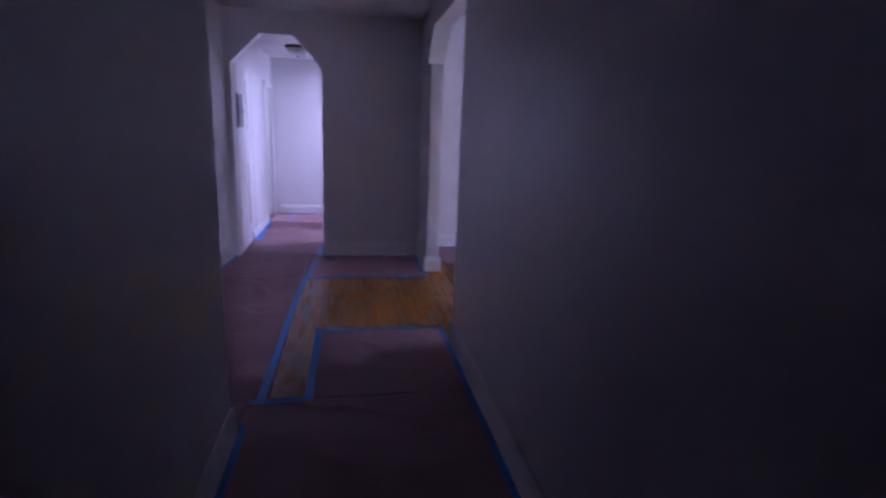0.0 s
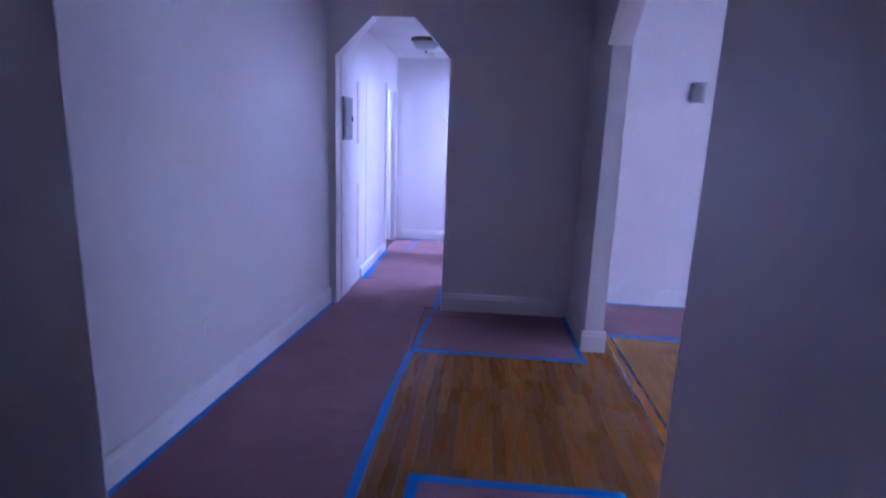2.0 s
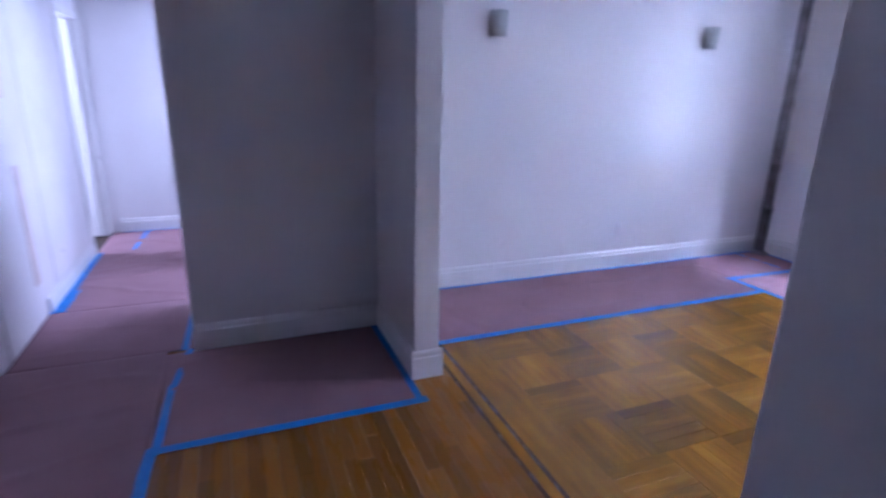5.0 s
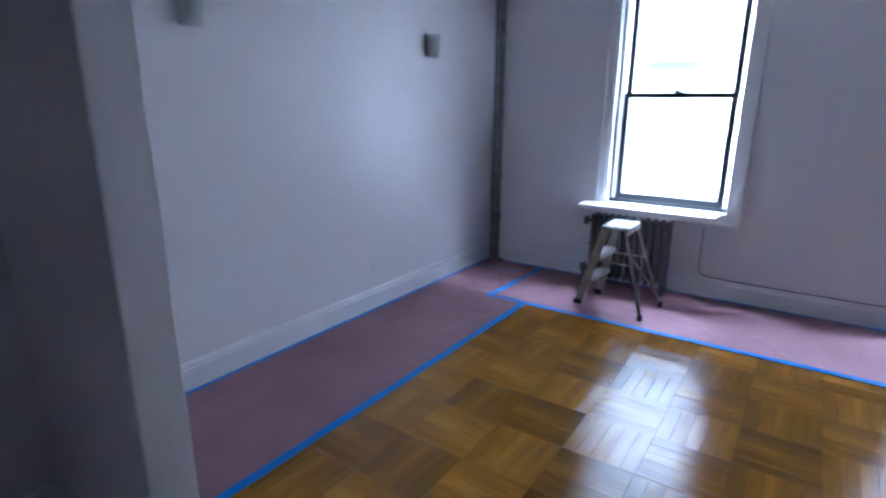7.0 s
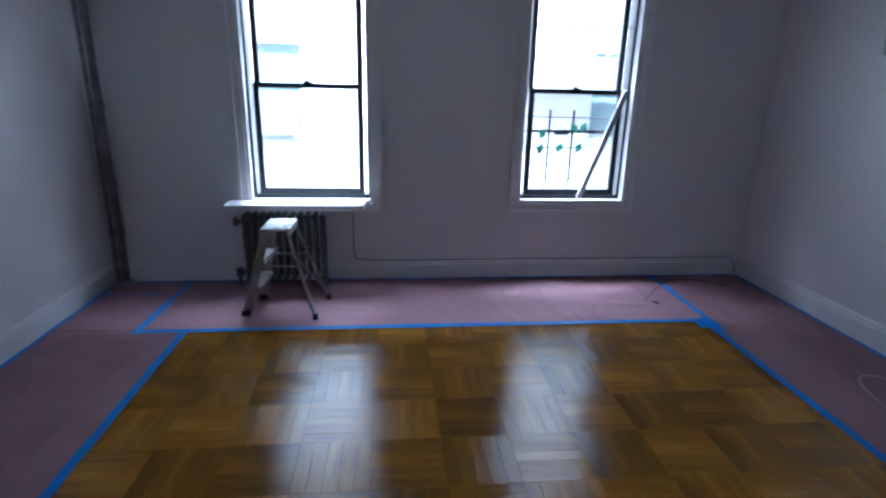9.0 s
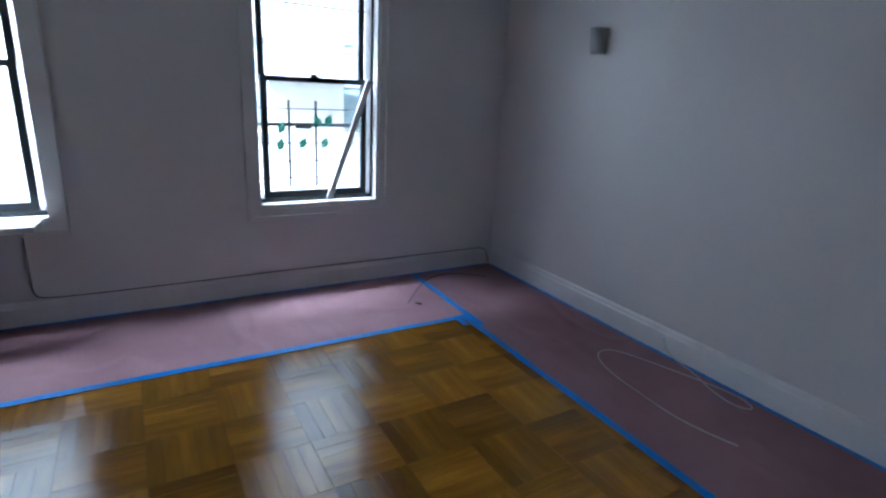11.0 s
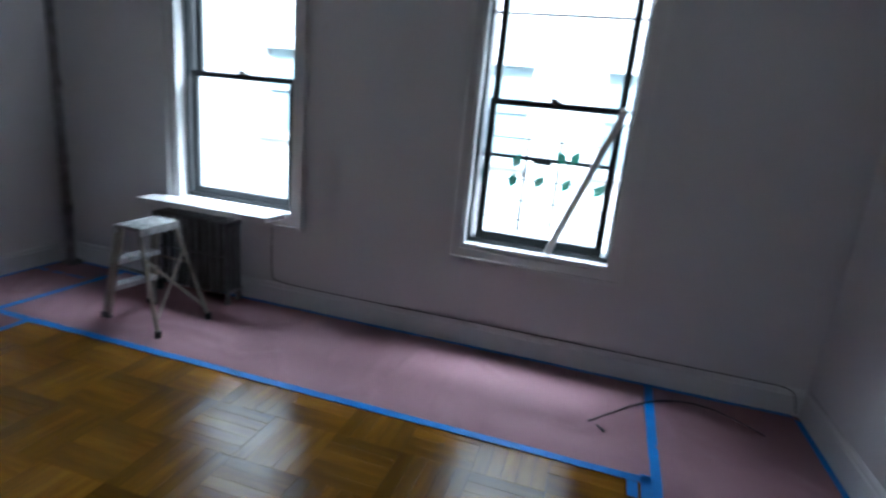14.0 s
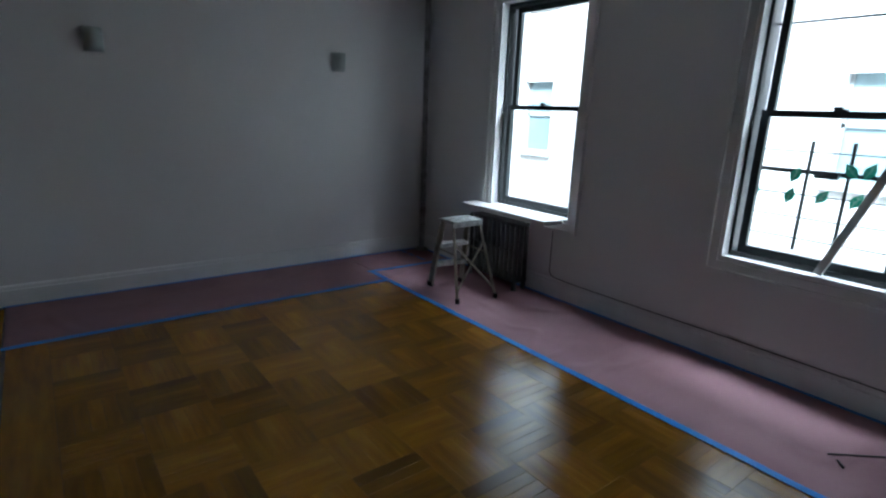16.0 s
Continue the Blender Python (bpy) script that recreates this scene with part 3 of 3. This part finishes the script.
# ---- grille with leaves outside the second window ----
def grille():
    g = thing("window_grille", (5.46, 3.31, 0.60), "black iron window grille with green metal leaves", "window grille")
    for z in (0.17, 0.29, 0.42, 0.66):
        part("rod", rod(bmesh.new(), (0, -0.41, z), (0, 0.41, z), 0.0045, 8), GRILLE, g)
    part("crossbar", boxes((-0.008, 0.008, -0.41, 0.41, 0.538, 0.562)), GRILLE, g)
    for y in (0.095, -0.10):
        part("upright", boxes((-0.006, 0.006, y - 0.008, y + 0.008, 0.10, 0.72)), GRILLE, g)
    part("lock_box", boxes((-0.03, 0.0, -0.06, 0.055, 0.522, 0.565), bevel=0.005), GRILLE, g, "dark lock box")
    for y, z, a in ((0.35, 0.42, 10), (0.15, 0.53, 20), (0.16, 0.41, 15), (0.0, 0.42, 35), (-0.16, 0.42, 30), (-0.11, 0.575, -40), (-0.19, 0.58, 25), (-0.35, 0.41, 35)):
        bm = bmesh.new()
        w = (0, 0.35, 0.75, 1.0, 0.95, 0.7, 0.35, 0)
        ring = [(0.028 * k, -0.05 + 0.1 * i / 7) for i, k in enumerate(w)] + [(-0.028 * k, -0.05 + 0.1 * i / 7) for i, k in reversed(list(enumerate(w)))][1:-1]
        f = bm.faces.new([bm.verts.new((0, u, v)) for u, v in ring])
        r = bmesh.ops.extrude_face_region(bm, geom=[f])
        bmesh.ops.translate(bm, vec=(0.003, 0, 0), verts=[e for e in r["geom"] if isinstance(e, bmesh.types.BMVert)])
        bmesh.ops.recalc_face_normals(bm, faces=bm.faces)
        m = pose(-0.012, y, z, a)
        bm.transform(m)
        leaf = part("leaf", bm, LEAF, g, "green painted metal leaf")
        v = boxes((-0.003, 0.0, -0.0015, 0.0015, -0.04, 0.04))
        for zz, sgn in ((-0.015, 1), (-0.015, -1), (0.012, 1), (0.012, -1)):
            bar(v, (-0.0015, 0, zz), (-0.0015, sgn * 0.014, zz + 0.014), 0.002, 0.002)
        v.transform(m)
        part("vein", v, VEIN, leaf, "pale painted veins")
    return g


grille()
# ---- courtyard and the house across it ----
structure("ground", boxes((X_OUT, 400, -400, 400, -3.2, -3.0)), ASPHALT, "grey concrete courtyard ground", "ground")
house = thing("apartment_building", (11.0, 6.0, -3.0), "pale painted brick apartment building across the courtyard", "building")
FW = [(y, z) for z in (-1.65, 1.42, 4.49) for y in (-1.6, 0.6, 2.7, 4.6, 6.59, 8.7, 10.68, 12.8, 15.0)]
W2, H2 = 0.40, 0.80
ys = sorted({-12.0, 24.0} | {y + s * W2 for y, _ in FW for s in (-1, 1)})
zs = sorted({-3.0, 7.2} | {z + s * H2 for _, z in FW for s in (-1, 1)})
wb = bmesh.new()
for ya, yb in zip(ys, ys[1:]):
    for za, zb in zip(zs, zs[1:]):
        if not any(abs((ya + yb) / 2 - y) < W2 and abs((za + zb) / 2 - z) < H2 for y, z in FW):
            box(wb, 0, 0.35, ya - 6, yb - 6, za + 3, zb + 3)
part("wall", wb, BRICK, house)
part("cornice", boxes((-0.25, 0.35, -18, 18, 10.2, 10.5), (-0.15, 0.3, -18, 18, 9.95, 10.2)), MORTAR, house)
part("roof", boxes((0.35, 8, -18, 18, 9.9, 10.1)), ASPHALT, house)
for y, z in FW:
    w = new("window")
    w.parent, w.location = house, (0.12, y - 6, z + 3)
    fr = frame_ring(bmesh.new(), 0.0, 0.06, -W2, W2, -H2, H2, 0.05)
    box(fr, 0.0, 0.05, -W2, W2, -0.02, 0.03)
    part("frame", fr, MORTAR, w)
    part("pane", boxes((0.04, 0.05, -W2 + 0.05, W2 - 0.05, -H2 + 0.05, -0.02)), FARPANE, w)
    part("blind", boxes((0.03, 0.045, -W2 + 0.05, W2 - 0.05, 0.03, H2 - 0.05)), BLIND, w)
    part("sill", boxes((-0.2, 0.05, -W2 - 0.08, W2 + 0.08, -H2 - 0.09, -H2)), MORTAR, w)
    arch_ = [(-W2 - 0.02, H2 - 0.1), (W2 + 0.02, H2 - 0.1), (W2 + 0.02, H2)] + [((W2 + 0.02) * math.cos(a), H2 + 0.09 * math.sin(a)) for a in (0.5, 1.0, 1.57, 2.14, 2.64)] + [(-W2 - 0.02, H2)]
    part("lintel", prism(arch_, "x", -0.03, -0.119), BRICK, w)
esc = thing("fire_escape", (10.2, 1.1, 0), "pale grey iron fire escape on the far building", "fire escape")
for z in (-1.6, 1.45, 4.5):
    part("platform", boxes((0.0, 0.8, -1.3, 1.3, z, z + 0.05)), ACGREY, esc)
    for h in (0.5, 0.95):
        part("rail", boxes((0.0, 0.03, -1.3, 1.3, z + h, z + h + 0.04)), ACGREY, esc)
    for k in range(9):
        part("baluster", boxes((0.0, 0.02, -1.3 + k * 0.32, -1.275 + k * 0.32, z, z + 0.95)), ACGREY, esc)
ac = thing("air_conditioner", (10.78, 6.63, 0.62), "grey window air conditioner on the far house's sill", "air conditioner")
part("case", boxes((0, 0.5, -0.30, 0.30, 0, 0.36), bevel=0.01), ACGREY, ac)
for i in range(8):
    part("louvre", boxes((-0.012, 0.0, -0.25, 0.1, 0.05 + i * 0.035, 0.065 + i * 0.035)), MORTAR, ac)
# ---- wooden floor ----
BLOCK, STRIPS = 0.300, 5


def block_mesh(across):
    bm = bmesh.new()
    w = BLOCK / STRIPS
    for i in range(STRIPS):
        p0, p1 = -BLOCK / 2 + i * w + 0.0006, -BLOCK / 2 + (i + 1) * w - 0.0006
        h = BLOCK / 2 - 0.0006
        z = random.uniform(-0.0005, 0.0005)
        bm.verts.ensure_lookup_table()
        first = len(bm.verts)
        box(bm, -h, h, p0, p1, -0.012, z) if across else box(bm, p0, p1, -h, h, -0.012, z)
        bm.verts.ensure_lookup_table()
        u, v = random.uniform(-0.017, 0.017), random.uniform(-0.003, 0.003)
        for q in bm.verts[first + 4:]:
            c = (p0 + p1) / 2
            q.co.z += (u * (q.co.y - c) + v * q.co.x) if across else (u * (q.co.x - c) + v * q.co.y)
    return mesh("parquet_block", bm, OAK_X if across else OAK_Y)


parquet = thing("parquet_floor", (0, 0, 0), "glossy varnished oak parquet in basket weave squares", "floor")
parquet["kind"] = "structure"
kinds = [[block_mesh(a) for _ in range(6)] for a in (False, True)]
PX0, PY0 = 1.95, 2.37
for i in range(8):
    for j in range(12):
        ob = new("parquet_block", random.choice(kinds[(i + j) % 2]))
        ob.parent = parquet
        ob.location = (PX0 + (i + 0.5) * BLOCK, PY0 + (j + 0.5) * BLOCK, 0)

planks = thing("plank_floor", (0, 0, 0), "glossy varnished oak strip floor with narrow boards", "floor")
planks["kind"] = "structure"
PW = 0.057


def plank(x, y0, y1):
    bm = boxes((x + 0.0005, x + PW - 0.0005, y0 + 0.0006, y1 - 0.0006, -0.012, random.uniform(-0.0004, 0.0004)))
    return part("plank", bm, PLANK, planks)


x = 0.30
while x + PW < 1.72:
    y = 3.0 + random.uniform(-0.4, 0.3)
    while y < 6.3:
        n = y + random.uniform(0.35, 1.0)
        plank(x, max(y, 3.0), min(n, 6.33))
        y = n
    x += PW
EDGE = x
for k, (w, m) in enumerate(((0.02, INLAY), (0.045, OAK_Y), (0.02, INLAY), (1.95 - EDGE - 0.085, OAK_Y))):
    x1 = EDGE + sum(v[0] for v in ((0.02, 0), (0.045, 0), (0.02, 0))[:k])
    part("inlay_strip" if m is INLAY else "border_board", boxes((x1 + 0.0005, x1 + w - 0.0005, 1.86, 6.7, -0.012, 0.0002)), m, planks, "dark inlaid stripe" if m is INLAY else "")


# ---- rosin paper and tape ----
def sheet(x0, x1, y0, y1, z, label, seed, edge=None):
    """A paper sheet with low wrinkles; edge(y) gives the west side where it runs askew."""
    bm = bmesh.new()
    nx, ny = max(int((x1 - x0) / 0.022), 2), max(int((y1 - y0) / 0.022), 2)
    rnd = random.Random(seed)
    creases = []
    for _ in range(max(int((x1 - x0) * (y1 - y0) * 2.2), 1)):
        c, a = Vector((rnd.uniform(x0, x1), rnd.uniform(y0, y1))), rnd.uniform(0, math.pi)
        creases.append((c, Vector((math.cos(a), math.sin(a))), rnd.uniform(0.15, 0.5), rnd.uniform(0.018, 0.04), rnd.uniform(0.003, 0.008), rnd.uniform(-0.5, 0.5)))
    grid = []
    for i in range(nx + 1):
        row = []
        for j in range(ny + 1):
            py = y0 + (y1 - y0) * j / ny
            left = edge(py) if edge else x0
            px = left + (x1 - left) * i / nx
            d = min(px - left, x1 - px, py - y0, y1 - py)
            k = noise.noise(Vector((px * 2.2 + seed, py * 2.2, seed)))
            f = abs(noise.noise(Vector((px * 1.1 - seed, py * 3.1, 5.0 + seed))))
            lift = min(d / 0.12, 1.0) * (0.006 * max(k + 0.2, 0) + 0.008 * max(0.07 - f, 0) / 0.07)
            for c, way, half, wide, high, bend in creases:
                off = Vector((px, py)) - c
                u = off.dot(way)
                if abs(u) < half:
                    v = off.x * way.y - off.y * way.x - bend * u * u
                    if abs(v) < wide * 3:
                        lift += min(d / 0.08, 1.0) * high * math.exp(-(v / wide) ** 2) * math.cos(u / half * 1.5708)
            row.append(bm.verts.new((px, py, z + 0.0014 + lift)))
        grid.append(row)
    for i in range(nx):
        for j in range(ny):
            bm.faces.new((grid[i][j], grid[i + 1][j], grid[i + 1][j + 1], grid[i][j + 1])).smooth = True
    rim = [r[0] for r in grid] + grid[-1][1:] + [r[-1] for r in grid[-2::-1]] + grid[0][-2:0:-1]
    foot = [bm.verts.new((v.co.x, v.co.y, z + 0.0002)) for v in rim]
    for k in range(len(rim)):
        j = (k + 1) % len(rim)
        bm.faces.new((rim[j], rim[k], foot[k], foot[j]))
    return tagged(part("floor_paper", bm, PAPER), label, "floor paper", "protective paper sheets")


sheet(X_FW, 0.34, 3.19, 6.34, 0.001, "pink rosin paper laid along the foyer wall", 1, lambda y: west(y) + 0.021)
sheet(X_CORR + 0.02, X_DIV0 - 0.02, -0.4, 3.189, 0.001, "pink rosin paper laid in the dark corridor", 2)
sheet(X_FW + 0.022, X_CORR + 0.019, Y_CW + 0.02, 3.189, 0.001, "pink rosin paper laid in the foyer corner", 11)
sheet(0.54, X_DIV0 - 0.02, 3.19, 4.145, 0.001, "pink rosin paper laid at the corridor mouth", 3)
sheet(0.341, X_STUB - 0.022, 5.455, Y_ARCH - 0.02, 0.001, "pink rosin paper laid before the archway pier", 4)
sheet(XW + 0.02, 0.55, 7.1, Y_END - 0.02, 0.001, "pink rosin paper laid along the inner hall", 5)
sheet(X_HALL + 0.005, 0.47, 6.341, 7.099, 0.001, "pink rosin paper laid along the inner hall", 6)
sheet(1.74, 4.30, 5.95, Y_N - 0.02, 0.001, "pink rosin paper laid along the living room wall", 7)
sheet(4.28, X_EAST - 0.02, 2.55, 6.22, 0.0025, "pink rosin paper laid under the windows", 8)
sheet(4.301, X_EAST - 0.02, 6.18, Y_N - 0.02, 0.0005, "pink rosin paper laid in the room corner", 9)
sheet(1.66, X_EAST - 0.02, Y_S + 0.02, 2.60, 0.001, "pink rosin paper laid along the living room wall", 10)


def tape(x0, y0, x1, y1, w=0.044, z=0.0035):
    """A strip of tape with slightly ragged long edges."""
    a, b = Vector((x0, y0, 0)), Vector((x1, y1, 0))
    d = (b - a).normalized()
    s = Vector((-d.y, d.x, 0))
    n = max(int((b - a).length / 0.15), 1)
    bm = bmesh.new()
    low, high = [], []
    for i in range(n + 1):
        p = a.lerp(b, i / n) + s * random.uniform(-0.003, 0.003)
        k = w / 2 * random.uniform(0.94, 1.06)
        low.append((bm.verts.new(p - s * k + Vector((0, 0, z))), bm.verts.new(p + s * k + Vector((0, 0, z)))))
        high.append((bm.verts.new(p - s * k + Vector((0, 0, z + 0.0012))), bm.verts.new(p + s * k + Vector((0, 0, z + 0.0012)))))
    for i in range(n):
        (p, q), (r, t) = low[i], low[i + 1]
        (P, Q), (R, T) = high[i], high[i + 1]
        for f in ((P, R, T, Q), (q, t, r, p), (p, r, R, P), (t, q, Q, T)):
            bm.faces.new(f)
    bm.faces.new((low[0][0], high[0][0], high[0][1], low[0][1]))
    bm.faces.new((low[n][1], high[n][1], high[n][0], low[n][0]))
    bmesh.ops.recalc_face_normals(bm, faces=bm.faces)
    return tagged(part("masking_tape", bm, TAPE), "bright blue masking tape holding down pink paper", "tape", "tape strips on the floor")


tape(0.30, 3.18, 0.325, 4.9)
tape(0.325, 4.88, 0.355, 5.48)
tape(0.37, 5.43, 0.39, 5.96, 0.036)
tape(0.40, 5.95, 0.45, 6.33, 0.036)
tape(0.42, 6.33, 0.45, 6.95, 0.036)
tape(X_CORR + 0.02, 3.18, 0.54, 3.19)
tape(0.54, 3.17, 0.54, 4.165)
tape(0.52, 4.15, X_DIV0 - 0.02, 4.14)
tape(X_DIV0 - 0.035, -0.3, X_DIV0 - 0.035, 4.135, 0.032)
tape(X_CORR + 0.035, -0.3, X_CORR + 0.035, Y_CW + 0.1, 0.032)
tape(west(3.1) + 0.034, 3.1, X_LEFT + 0.034, 6.4, 0.032)
tape(0.36, 5.455, X_STUB, 5.445, z=0.005)
tape(X_STUB - 0.035, 5.43, X_STUB - 0.035, 6.30, 0.034)
tape(XW + 0.04, 7.12, XW + 0.04, D0, 0.04)
tape(XW + 0.04, 7.10, XW + 0.04, 7.5, 0.09, 0.005)
tape(-0.1, 8.45, -0.06, 9.12, 0.03)
tape(-0.28, Y_END - 0.035, 0.54, Y_END - 0.035, 0.014)
tape(1.73, 5.955, 4.29, 5.95)
tape(1.72, Y_N - 0.034, 5.1, Y_N - 0.034, 0.028)
tape(4.285, 2.56, 4.285, 6.24, z=0.005)
tape(4.25, 6.228, X_EAST - 0.03, 6.20, z=0.0065)
tape(X_EAST - 0.034, 1.8, X_EAST - 0.034, 6.7, 0.028, 0.005)
tape(1.9, 2.62, 4.32, 2.585, z=0.005)
tape(4.12, 2.55, X_EAST - 0.03, 2.52, z=0.0065)
tape(4.26, 2.64, 4.16, 2.64, z=0.005)
tape(1.9, Y_S + 0.036, 5.13, Y_S + 0.036, 0.03)
tape(4.92, 6.25, 4.92, 6.74, 0.024)
